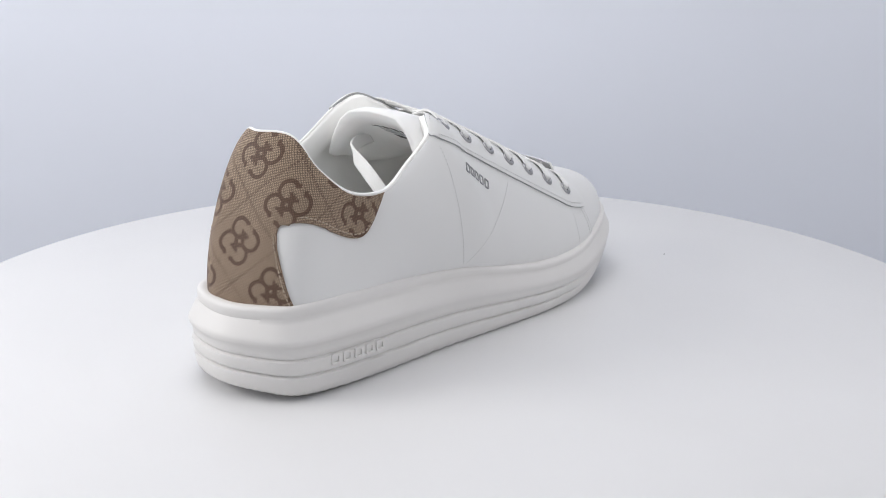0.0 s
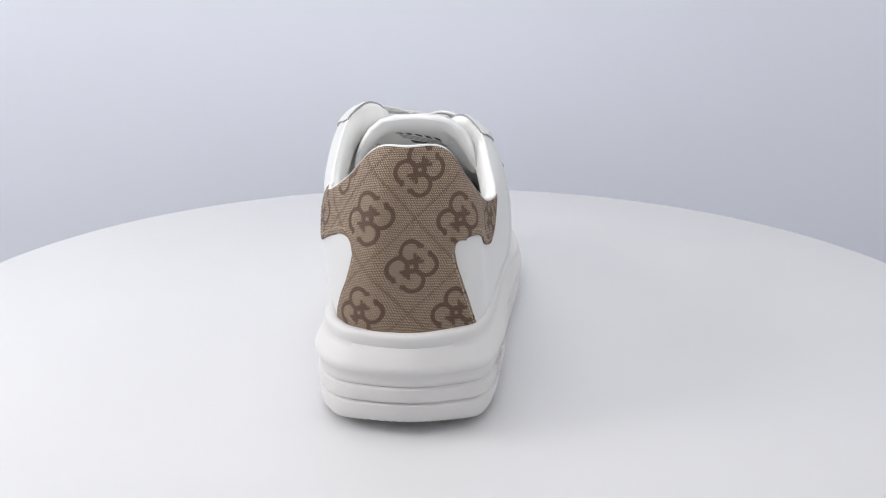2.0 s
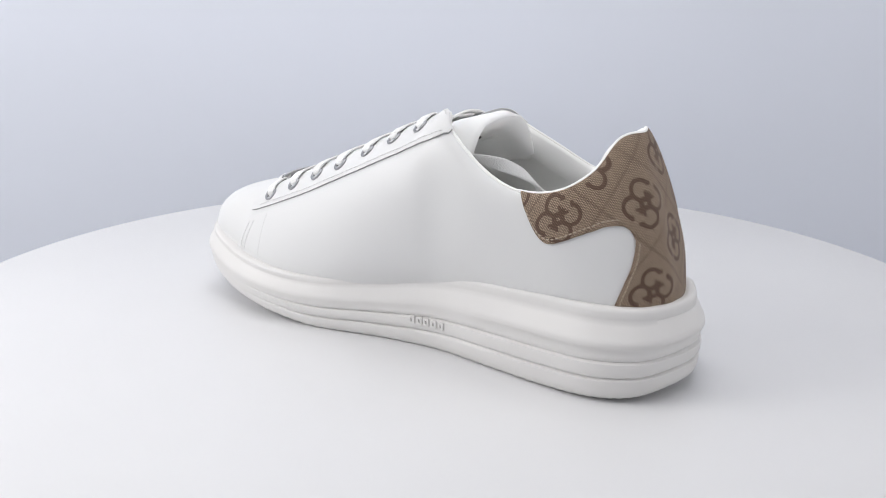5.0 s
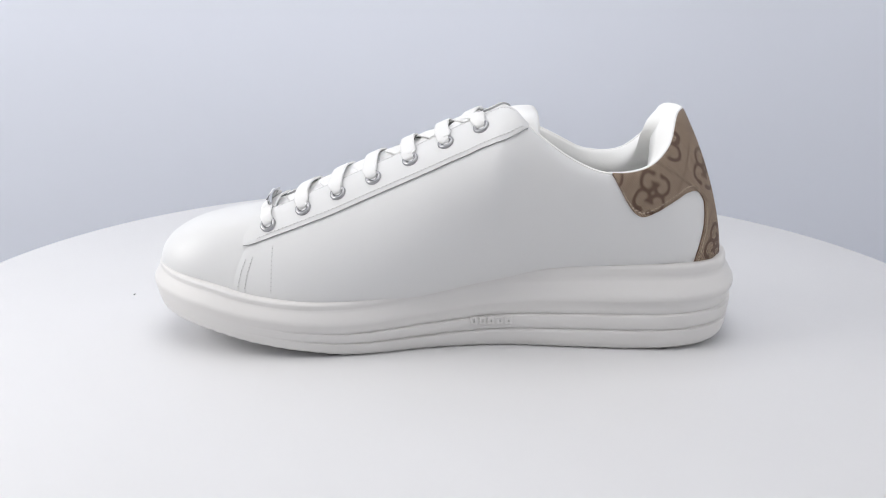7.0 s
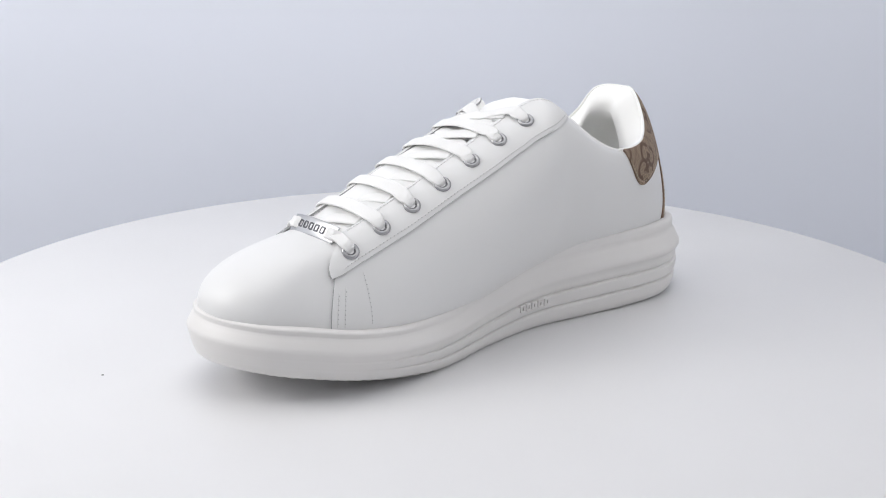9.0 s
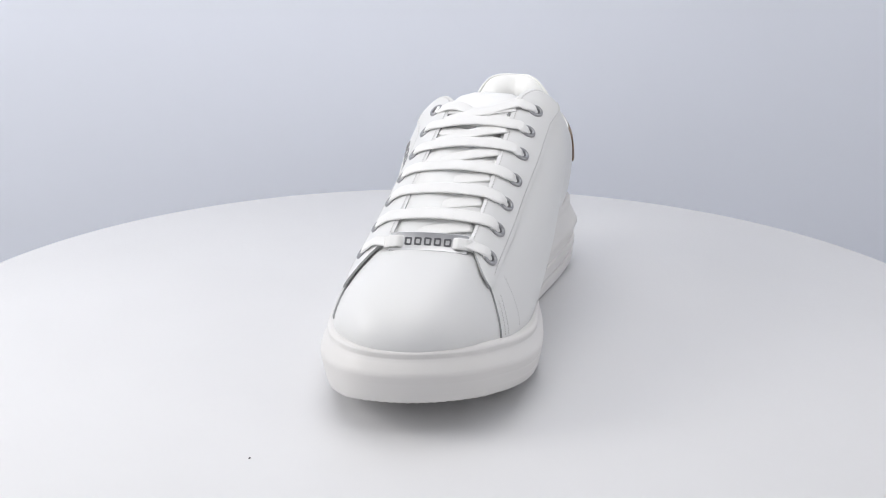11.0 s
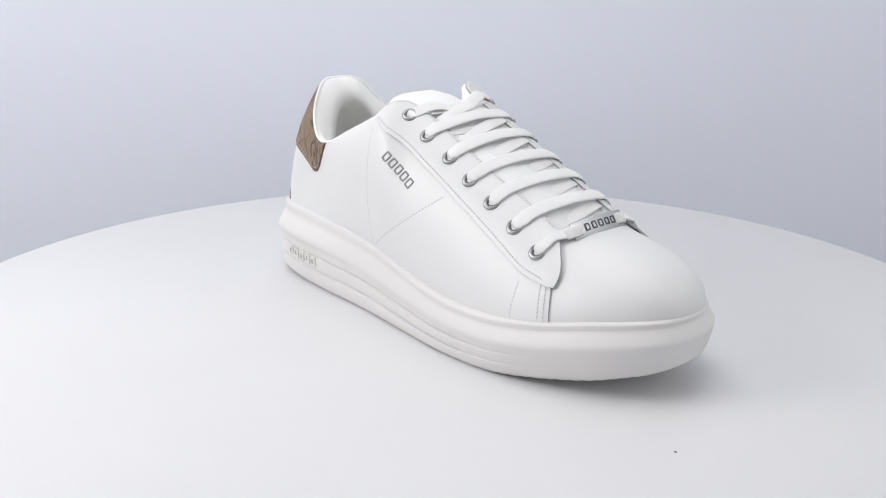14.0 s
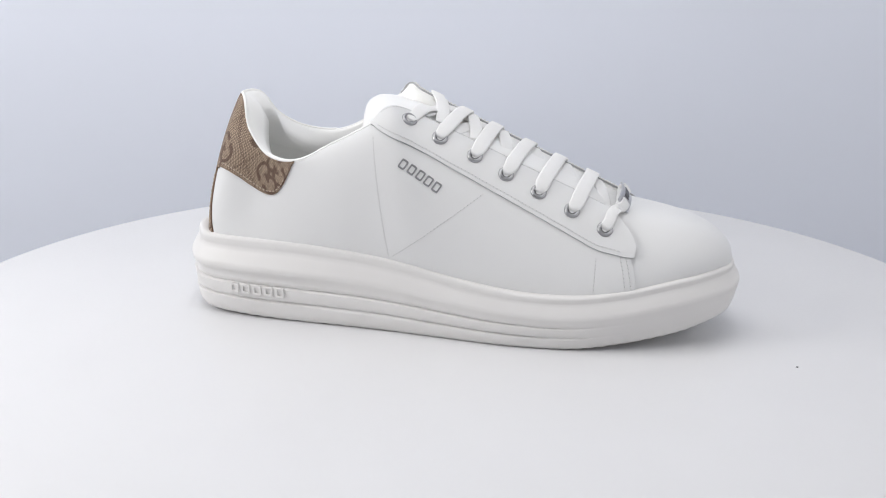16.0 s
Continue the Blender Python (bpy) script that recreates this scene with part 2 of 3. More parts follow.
OUT_B = [(-0.1350, -0.0022), (-0.1262, -0.0152), (-0.104, -0.0206), (-0.080, -0.0234), (-0.052, -0.0258), (-0.030, -0.0282), (-0.012, -0.0305), (0.006, -0.0320),
         (0.028, -0.0335), (0.052, -0.0345), (0.078, -0.0338), (0.102, -0.0295), (0.130, -0.0185), (0.1475, -0.003)]
OUT_T = [(-0.1122, 0.0004, 0.1160), (-0.1071, -0.0095, 0.1015), (-0.0942, -0.0168, 0.0902), (-0.0763, -0.0225, 0.0890), (-0.0577, -0.0204, 0.0978),
         (-0.0375, -0.0165, 0.1085), (-0.031, -0.0090, 0.1155), (-0.022, -0.0025, 0.1135), (0.006, -0.0035, 0.1020), (0.034, -0.0045, 0.0895), (0.063, -0.005, 0.0770),
         (0.086, -0.0055, 0.0670), (0.093, 0.002, 0.0670), (0.095, 0.008, 0.0675)]
IN_B = [(-0.1385, 0.0288), (-0.1253, 0.0426), (-0.104, 0.0480), (-0.080, 0.0480), (-0.055, 0.0460), (-0.034, 0.0455), (-0.016, 0.0465), (0.002, 0.0485),
        (0.024, 0.0520), (0.052, 0.0555), (0.080, 0.0558), (0.109, 0.0505), (0.1345, 0.0415), (0.1472, 0.0283)]
IN_T = [(-0.1132, 0.0274, 0.1157), (-0.1073, 0.0398, 0.1022), (-0.0945, 0.0494, 0.0933), (-0.0748, 0.0521, 0.0918), (-0.0558, 0.0522, 0.1000),
        (-0.0365, 0.0485, 0.1145), (-0.029, 0.0400, 0.1215), (-0.021, 0.033, 0.1185), (0.006, 0.032, 0.1060), (0.035, 0.032, 0.0925), (0.064, 0.032, 0.0795),
        (0.089, 0.031, 0.0685), (0.0935, 0.025, 0.0675), (0.095, 0.019, 0.0675)]
B_ST = np.array([HEEL_B, *OUT_B, TOE_B, *IN_B[::-1]])
T_ST = np.array([HEEL_T, *OUT_T, TOE_T, *IN_T[::-1]])
N_ST = len(B_ST)
# fullness of the sections, mm, by station
BULGE = np.array([-3.5, -1, 0.5, -2.5, 0.5, 5.5, 6.2, 7.2, 4.5, 1.8, 0.3, -0.5, 0, 1.5, 2, 2, 2, 1.5, 0, 2, 7.3, 14.5, 17.5, 16.5, 12.4, 10.5, 7.0, 5.5, 1.4, 0.6]) * 0.001
# and of their upper half alone
HIGH = np.array([-1, 0.6, 2.0, 0, 0.1, 0.6, 0.8, 2.5, 1.3, 0.5, 0.3, 0.3, 0, 0, 0, 0, 0, 0, 0, 0.5, 1.7, 4.0, 5.6, 5.6, 4.0, 3.2, 0.8, -1.5, -1, -0.3]) * 0.001
SEAM_OUT, SEAM_IN = 12.0, 18.0


def joint_z(x):
    """Height of the line where upper and sole meet."""
    return curve([-0.155, -0.12, -0.085, -0.05, -0.02, 0.01, 0.04, 0.07, 0.10, 0.125, 0.155],
                 [0.0437, 0.0440, 0.0438, 0.0420, 0.0385, 0.0325, 0.0283, 0.0275, 0.0303, 0.0350, 0.0385], x)


def skin(a, v):
    """Point of the upper: a runs round it by stations, v from the sole (0) to the top edge (1)."""
    a, v = np.broadcast_arrays(np.asarray(a, float), np.asarray(v, float))
    b, t = spline(B_ST, a % N_ST, True), spline(T_ST, a % N_ST, True)
    b = np.concatenate([b, joint_z(b[..., 0])[..., None]], -1)
    dz = (t[..., 2] - b[..., 2])[..., None]
    up = np.array([0, 0, 1.0])
    flat = (b - t) * np.array([1, 1, 0])
    tang = spline(B_ST, (a + 0.05) % N_ST, True) - spline(B_ST, (a - 0.05) % N_ST, True)
    out = np.stack([tang[..., 1], -tang[..., 0], 0 * tang[..., 0]], -1)
    out = out / np.linalg.norm(out, axis=-1, keepdims=True)
    full = out * spline(BULGE, a % N_ST, True)
    toe = smoothstep(11.6, 14.0, a % N_ST) * (1 - smoothstep(16.0, 18.4, a % N_ST))
    c1 = b + up * dz * (0.30 + 0.28 * toe)[..., None] + full
    c2 = t + flat * (0.40 + 0.16 * toe)[..., None] - up * dz * (0.08 + 0.04 * toe)[..., None] + full + out * spline(HIGH, a % N_ST, True)
    w = v[..., None]
    return (1 - w) ** 3 * b + 3 * (1 - w) ** 2 * w * c1 + 3 * (1 - w) * w * w * c2 + w ** 3 * t


def skin_normal(a, v):
    a, v = np.broadcast_arrays(np.asarray(a, float), np.asarray(v, float))
    v0, v1 = np.clip(v - 0.01, -0.1, 1), np.clip(v + 0.01, -0.1, 1)
    n = np.cross(skin(a + 0.02, v) - skin(a - 0.02, v), skin(a, v1) - skin(a, v0))
    return n / np.linalg.norm(n, axis=-1, keepdims=True)


def on_skin(a, v, off):
    return skin(a, v) + skin_normal(a, v) * np.asarray(off)[..., None]


_a, _v = np.meshgrid(np.linspace(0, N_ST, 561), np.linspace(0, 1, 61), indexing="ij")
_P = skin(_a, _v)


def find(x, z, inner=False):
    """(a, v) of the skin point at x and z on the outer or inner side."""
    side = (_a > 15) if inner else (_a <= 15)
    d = (_P[..., 0] - x) ** 2 + (_P[..., 2] - z) ** 2 + np.where(side, 0, 1)
    k = np.unravel_index(np.argmin(d), d.shape)
    return _a[k], _v[k]


def refine(x, z, inner=False):
    """find(), sharpened by a few Newton steps."""
    a, v = find(x, z, inner)
    for _ in range(6):
        p = skin(np.array(a), np.array(v))[[0, 2]]
        J = np.stack([(skin(np.array(a + 0.02), np.array(v)) - skin(np.array(a - 0.02), np.array(v)))[[0, 2]] / 0.04,
                      (skin(np.array(a), np.array(v + 0.005)) - skin(np.array(a), np.array(v - 0.005)))[[0, 2]] / 0.01], 1)
        d = np.linalg.solve(J, np.array([x, z]) - p)
        a, v = a + float(np.clip(d[0], -0.3, 0.3)), v + float(np.clip(d[1], -0.1, 0.1))
    return a, v


def find3(p):
    d = ((_P - np.array(p)) ** 2).sum(-1)
    k = np.unravel_index(np.argmin(d), d.shape)
    return _a[k], _v[k]


def round_arc(a):
    """Signed length round the heel at mid height, 0 at the heel's middle."""
    s = np.linspace(-10, 10, 401)
    P = skin(s, np.full(s.shape, 0.45))
    L = np.concatenate([[0], np.cumsum(np.linalg.norm(np.diff(P, axis=0), axis=1))])
    return np.interp(a, s, L - np.interp(0, s, L))


def panel(name, A, V, off, thick, material, parent, label="", uv=False, edge=None):
    """A leather panel laid on the skin over a grid of (a, v), with real thickness and a cut edge."""
    A2, V2 = np.pad(A, 1, mode="edge"), np.pad(V, 1, mode="edge")
    off2 = np.full(A2.shape, off)
    off2[0, :] = off2[-1, :] = off - thick
    off2[:, 0] = off2[:, -1] = off - thick
    # soften the outermost ring of the face
    off2[1, 1:-1] -= 0.00025
    off2[-2, 1:-1] -= 0.00025
    off2[1:-1, 1] -= 0.00025
    off2[1:-1, -2] -= 0.00025
    P = on_skin(A2, V2, off2)
    uvs = None
    if uv:
        u = round_arc(A2)
        h = P[..., 2] - 0.0717
        uvs = np.stack([u - 0.0028 - 0.08 * h, h + 2.5 * u * u], -1)
    bm = bmesh.new()
    vs = grid(bm, P, uvs=uvs)
    nu, nv = P.shape[:2]
    bm.faces.ensure_lookup_table()
    k = 0
    for i in range(nu - 1):
        for j in range(nv - 1):
            if i in (0, nu - 2) or j in (0, nv - 2):
                bm.faces[k].material_index = 1
            k += 1
    return sharp(part(name, bm, [material, edge or EDGE], parent, label), 45)


def stitches(path, normals, parent, pitch=0.0021, length=0.0012, radius=0.00031, material=None, name="stitching"):
    """A row of thread dashes along a line on the skin, one mesh."""
    path, normals = np.asarray(path), np.asarray(normals)
    s = np.concatenate([[0], np.cumsum(np.linalg.norm(np.diff(path, axis=0), axis=1))])
    bm = bmesh.new()
    for c in np.arange(pitch, s[-1] - pitch * 0.5, pitch):
        ring = []
        for k, d in enumerate((-0.5, -0.3, 0.3, 0.5)):
            q = c + d * length
            p = np.array([np.interp(q, s, path[:, i]) for i in range(3)])
            n = np.array([np.interp(c, s, normals[:, i]) for i in range(3)])
            t = np.array([np.interp(q + 1e-4, s, path[:, i]) for i in range(3)]) - np.array([np.interp(q - 1e-4, s, path[:, i]) for i in range(3)])
            n, t = n / np.linalg.norm(n), t / (np.linalg.norm(t) + 1e-12)
            b = np.cross(n, t)
            h = radius * (-0.9 if k in (0, 3) else -0.15)
            ring.append([p + n * h + (b * math.cos(g) + n * math.sin(g)) * radius for g in (0, 1.57, 3.14, 4.71)])
        grid(bm, np.array(ring), close_v=True)
    row = part(name, bm, material or THREAD, parent)
    if material is None:
        # flat grey dots between the dashes, painting the shade in the needle's holes
        bm = bmesh.new()
        for c in np.arange(pitch * 1.5, s[-1] - pitch, pitch):
            p = np.array([np.interp(c, s, path[:, i]) for i in range(3)])
            n = Vector([np.interp(c, s, normals[:, i]) for i in range(3)])
            bmesh.ops.create_circle(bm, cap_ends=True, segments=8, radius=0.00031, matrix=Matrix.Translation(Vector(p) + n.normalized() * 0.00008) @ n.to_track_quat("Z", "Y").to_matrix().to_4x4())
        part("hole_shade_dots", bm, HOLE_SHADE, row)
    return row


def skin_stitches(a, v, off, parent, **kw):
    a, v = np.asarray(a, float), np.asarray(v, float)
    return stitches(on_skin(a, v, np.full(a.shape, off)), skin_normal(a, v), parent, **kw)


def tape(bm, path, side, width, thick):
    """A flat woven tape along a path; side: its width direction at each point."""
    path, side = np.asarray(path), np.asarray(side)
    width = np.broadcast_to(width, len(path))
    tang = np.gradient(path, axis=0)
    rings = []
    for p, t, s, w in zip(path, tang, side, width):
        t = t / np.linalg.norm(t)
        s = s - t * np.dot(s, t)
        s = s / np.linalg.norm(s)
        n = np.cross(t, s)
        ring = []
        for k in range(12):
            g = 2 * math.pi * k / 12
            cx, cy = math.cos(g), math.sin(g)
            ring.append(p + s * (w / 2) * np.sign(cx) * abs(cx) ** 0.45 + n * (thick / 2) * np.sign(cy) * abs(cy) ** 0.6)
        rings.append(ring)
    vs = grid(bm, np.array(rings), close_v=True)
    bm.faces.new(vs[0])
    bm.faces.new(vs[-1])


shoe = new("sneaker")
tagged(shoe, "white leather low-top sneaker with brown monogram canvas heel on the turntable", "shoe")

# ---- sole ----
SOLE_OUT = [(-0.1468, -0.0050), (-0.1362, -0.0195), (-0.1140, -0.0265), (-0.0775, -0.0302), (-0.0395, -0.0328), (0.0, -0.0378), (0.0398, -0.0428), (0.0743, -0.0424),
            (0.1040, -0.0358), (0.1332, -0.0243), (0.1518, -0.0078)]
SOLE_IN = [(-0.1489, 0.0309), (-0.1393, 0.0471), (-0.1173, 0.0566), (-0.0900, 0.0560), (-0.0597, 0.0523), (-0.0246, 0.0481), (0.0104, 0.0520), (0.0454, 0.0606),
           (0.0799, 0.0648), (0.1110, 0.0602), (0.1372, 0.0480), (0.1510, 0.0318)]
SOLE_ST = np.array([(-0.1521, 0.0118), *SOLE_OUT, (0.1563, 0.0124), *SOLE_IN[::-1]])


def ground_z(x, y):
    """Underside: flat, with heel lift and a toe spring that starts earlier on the inner side."""
    x = x + 0.25 * (y - 0.0135) * smoothstep(0.02, 0.08, x)
    return curve([-0.16, -0.135, -0.11, -0.085, 0.055, 0.09, 0.115, 0.14, 0.16], [0.0072, 0.0023, 0.0008, 0.0, 0.0, 0.0036, 0.0077, 0.0128, 0.0166], x)


G_ST = [0.0, 0.015, 0.05, 0.10, 0.20, 0.225, 0.245, 0.265, 0.29, 0.39, 0.415, 0.435, 0.455, 0.50, 0.56, 0.585, 0.62, 0.665, 0.69, 0.82, 0.86, 0.89, 0.95, 0.985, 1.0, 1.0, 0.95]
HEEL_O = [-5, -3.0, -2.0, -1.4, -1.1, -1.2, -2.6, -1.4, -1.0, -0.7, -0.9, -2.4, -1.7, -1.6, -1.7, -0.6, 0.0, -0.3, -0.9, -3.6, -5.0, -4.8, -4.8, -5.3, -6.2, -9.0, -12]
FORE_O = [-5, -3.2, -2.2, -1.7, -1.2, -1.1, -1.1, -1.0, -0.9, -0.6, -0.5, -0.5, -0.4, -0.3, -0.2, -0.2, -0.3, -0.7, -1.1, -2.7, -3.7, -4.0, -3.6, -4.0, -5.0, -8.0, -12]
MID_O = [-6, -4.3, -3.2, -2.4, -1.8, -1.9, -3.1, -1.9, -1.4, -1.1, -1.2, -2.6, -1.6, -1.2, -1.0, -0.6, -0.5, -0.6, -0.9, -2.0, -2.8, -2.6, -2.6, -3.1, -4.2, -8.0, -12]


def sole_point(s, k, extra=0.0):
    """Point of the sole's wall at outline station s and profile stage k (fractional)."""
    o = spline(SOLE_ST, s % len(SOLE_ST), True)
    t = spline(SOLE_ST, (s + 0.05) % len(SOLE_ST), True) - spline(SOLE_ST, (s - 0.05) % len(SOLE_ST), True)
    n = np.stack([t[..., 1], -t[..., 0]], -1)
    n = n / np.linalg.norm(n, axis=-1, keepdims=True)
    x = o[..., 0]
    fore = smoothstep(0.02, 0.11, x)
    heel = 1 - smoothstep(-0.11, -0.03, x)
    pick = [np.interp(k, np.arange(len(G_ST)), q) for q in (HEEL_O, MID_O, FORE_O, G_ST)]
    # the wall draws in towards the ground at heel and toe
    lean = np.interp(pick[3], [0, 0.1, 0.25, 0.45, 0.6], [1, 0.9, 0.6, 0.3, 0])
    off = ((pick[0] - 1.1 * lean) * heel + (pick[1] + 0.6 * lean) * (1 - heel - fore) + (pick[2] - 1.7 * lean) * fore) * 0.001 + extra
    z0, z1 = ground_z(x, o[..., 1]), joint_z(x) + 0.0012
    xy = o + n * off[..., None]
    return np.concatenate([xy, (z0 + (z1 - z0) * pick[3])[..., None]], -1)


def sole():
    bm = bmesh.new()
    s = np.linspace(0, len(SOLE_ST), 480, endpoint=False)
    K = np.arange(len(G_ST))
    P = sole_point(s[:, None] + 0 * K, K[None, :] + 0 * s[:, None])
    P[::4, :2, 2] += 0.0003
    P[1::4, :2, 2] += 0.00015
    vs = grid(bm, P, close_u=True)
    bm.faces.new([r[0] for r in vs])
    bm.faces.new([r[-1] for r in vs])
    return sharp(part("sole", bm, RUBBER, shoe, "thick off-white grooved rubber platform sole"), 50)


sole_ob = sole()


def ring_block(c, ax, ay, n, hx, hy, stroke, low, high):
    """A hollow block: a rectangular rim on the plane through c, from low to high along n."""
    c, ax, ay, n = [np.asarray(q, float) for q in (c, ax, ay, n)]
    corner = [(math.cos(g), math.sin(g)) for g in np.linspace(0, 2 * math.pi, 24, endpoint=False)]
    flat = [(np.sign(a) * abs(a) ** 0.35, np.sign(b) * abs(b) ** 0.35) for a, b in corner]
    P = []
    for a, b in flat:
        rows = []
        for inset, h in ((0, low), (0, high - 0.0001), (0.00012, high), (stroke - 0.00012, high), (stroke, high - 0.0001), (stroke, low)):
            rows.append(c + ax * a * (hx - inset) + ay * b * (hy - inset) + n * h)
        P.append(rows)
    bm = bmesh.new()
    grid(bm, np.array(P), close_u=True)
    return bm


def sole_marks():
    """Five raised plain blocks on each side of the sole."""
    for x0, x1, z, inner in ((-0.1175, -0.0840, 0.0168, False), (-0.0095, -0.0320, 0.0150, True)):
        for k in range(5):
            x = x0 + (x1 - x0) * (k + 0.5) / 5
            s = np.linspace(0, 12, 1200) if not inner else np.linspace(12, 25, 1200)
            o = spline(SOLE_ST, s % len(SOLE_ST), True)
            i = np.argmin(np.abs(o[:, 0] - x))
            ks = np.interp(z, np.array(G_ST[:25]) * (joint_z(x) + 0.0012), np.arange(25))
            mid = sole_point(np.full(1, s[i]), np.array([ks]))[0]
            t = spline(SOLE_ST, np.array([s[i] + 0.05]), True)[0] - spline(SOLE_ST, np.array([s[i] - 0.05]), True)[0]
            t = np.array([t[0], t[1], 0]) / np.linalg.norm(t)
            n = np.array([t[1], -t[0], 0])
            hx = abs(x1 - x0) / 10 * 0.76
            part("raised_mark", ring_block(mid, t, (0, 0, 1), n, hx, 0.0027 if not inner else 0.0021, 0.0012, -0.002, 0.0008), RUBBER, sole_ob, smooth=False)


sole_marks()

# ---- upper ----
def upper():
    # toe cap: the skin itself at the front, running a little under the quarters
    A, V = np.meshgrid(np.linspace(SEAM_OUT - 0.6, SEAM_IN + 0.6, 90), np.linspace(-0.05, 1, 44), indexing="ij")
    panel("toe_cap", A, V, 0.0, 0.0014, LEATHER, shoe, "smooth white leather toe cap")
    # two quarters
    for a0, a1 in ((0.0, SEAM_OUT), (SEAM_IN, N_ST)):
        A, V = np.meshgrid(np.linspace(a0, a1, 130), np.linspace(-0.05, 1, 44), indexing="ij")
        panel("quarter", A, V, 0.0012, 0.0013, LEATHER, shoe)


upper()


def v_on_line(a, xs, zs):
    """For each a the v at which the skin crosses the line z(x) seen from the side."""
    vs = np.linspace(0, 1, 161)
    P = skin(np.asarray(a)[:, None], vs[None, :])
    d = P[..., 2] - np.interp(P[..., 0], xs, zs)
    return np.array([vs[np.argmax(r > 0)] if (r > 0).any() else 1.0 for r in d])


def eyestays():
    # lower edge of the lace stays: collar corner, flap's heel, flap's tip
    for inner in (False, True):
        a = np.linspace(SEAM_OUT, 6.02, 100) if not inner else np.linspace(SEAM_IN, 23.98, 100)
        xs, zs = ([-0.038, 0.0815, 0.097, 0.13], [0.1088, 0.0497, 0.0462, 0.0462]) if not inner else ([-0.037, 0.016, 0.0606, 0.0986, 0.1085, 0.14], [0.1142, 0.0896, 0.0692, 0.0541, 0.0510, 0.0510])
        v0 = v_on_line(a, xs, zs)
        v0 = np.convolve(np.pad(v0, 2, mode="edge"), np.ones(5) / 5, "valid")
        V = v0[:, None] + (1 - v0)[:, None] * np.linspace(0, 1, 18)[None, :]
        A = np.repeat(a[:, None], 18, 1)
        g = np.linspace(0, 1, 18)
        hook = 0.26 * np.exp(-np.arange(100) / 4.0)[:, None] * (4 * g * (1 - g) ** 2 + 0.25 * (1 - g) ** 2)[None, :]
        A = A + (hook if not inner else -hook)
        panel("eyestay", A, V, 0.0024, 0.0013, LEATHER, shoe, "white leather lace stay with punched eyelets")
        L = np.linalg.norm(skin(a, np.ones(a.shape)) - skin(a, v0), axis=-1)
        f = np.clip(0.0022 / np.maximum(L, 0.004), 0, 0.5)
        skin_stitches(a[2:-3], (v0 + (1 - v0) * f)[2:-3], 0.0025, shoe)
        skin_stitches(a[2:-10], (1 - (1 - v0) * f)[2:-10], 0.0025, shoe)


eyestays()


def heel_counter():
    off = 0.0022

    # middle column: waisted, flaring to the sole; wings along the collar
    def half(z, inner):
        zs = [0.043, 0.050, 0.057, 0.064, 0.0695, 0.0745, 0.0775, 0.0795, 0.081, 0.13]
        return np.interp(z, zs, [2.16, 2.05, 1.90, 1.71, 1.60, 1.53, 1.57, 1.61, 1.61, 1.61] if inner else [1.90, 1.74, 1.60, 1.44, 1.31, 1.25, 1.29, 1.40, 1.61, 1.61])

    v = np.linspace(-0.04, 1.0, 96)
    f = np.linspace(-1, 1, 60)
    w_out = half(skin(np.full(v.shape, 1.5), v)[:, 2], False)
    w_in = half(skin(np.full(v.shape, -1.5), v)[:, 2], True)
    A = f[None, :] * np.where(f[None, :] > 0, w_out[:, None], w_in[:, None])
    V = np.repeat(v[:, None], 60, 1)
    hc = panel("heel_counter", A, V, off, 0.001, CANVAS, shoe, "brown monogram coated canvas heel panel", uv=True, edge=TAN_EDGE)
    wings = ((1, w_out, [1.585, 1.74, 2.09, 2.46, 2.69, 2.97, 3.25, 3.45, 3.57, 3.66, 3.75, 3.84, 3.93], [0.0806, 0.0812, 0.0803, 0.0772, 0.0744, 0.0716, 0.0697, 0.0697, 0.0712, 0.0740, 0.0780, 0.0835, 0.0893]),
             (-1, w_in, [1.585, 1.70, 1.86, 2.16, 2.40, 2.60, 3.08, 3.30, 3.42, 3.53, 3.62, 3.74, 3.86], [0.0785, 0.0801, 0.0807, 0.0801, 0.0783, 0.0767, 0.0728, 0.0713, 0.0720, 0.0745, 0.0785, 0.0853, 0.0918]))
    for sgn, w, stations, lows in wings:
        a = np.linspace(1.585, stations[-1], 60)
        z_low = curve(stations, lows, a)
        low = np.empty(a.shape)
        vs = np.linspace(0, 1, 200)
        for k, ak in enumerate(a):
            low[k] = np.interp(z_low[k], skin(np.full(200, ak * sgn), vs)[:, 2], vs)
        V = low[:, None] + (1 - low)[:, None] * np.linspace(0, 1, 30)[None, :]
        A = np.repeat((a * sgn)[:, None], 30, 1)
        panel("heel_wing", A, V, off + 0.00003, 0.001, CANVAS, hc, uv=True, edge=TAN_EDGE)
        # thread along the edge of the wing and of the column
        i0 = 4
        skin_stitches((a * sgn)[i0:-4], (low + 0.035)[i0:-4], off + 0.0001, hc, pitch=0.0022, length=0.0015, material=TAN_THREAD)
        k = v < np.interp(0.075, skin(np.full(200, 1.5 * sgn), vs)[:, 2], vs)
        skin_stitches(((w - 0.09) * sgn)[k], v[k], off + 0.0001, hc, pitch=0.0022, length=0.0015, material=TAN_THREAD)


heel_counter()


def eyelet_spots():
    """Seven pairs, front to back, on the lace stays."""
    rows = []
    for i in range(7):
        q = i / 6
        rows.append(((0.0851 - 0.1037 * q, -0.0207 + 0.0092 * q ** 0.8, 0.0605 + 0.0503 * q), (0.0911 - 0.1055 * q, 0.0417 + 0.003 * q, 0.0640 + 0.0512 * q)))
    return rows


SPOTS = [[find3(p) for p in row] for row in eyelet_spots()]


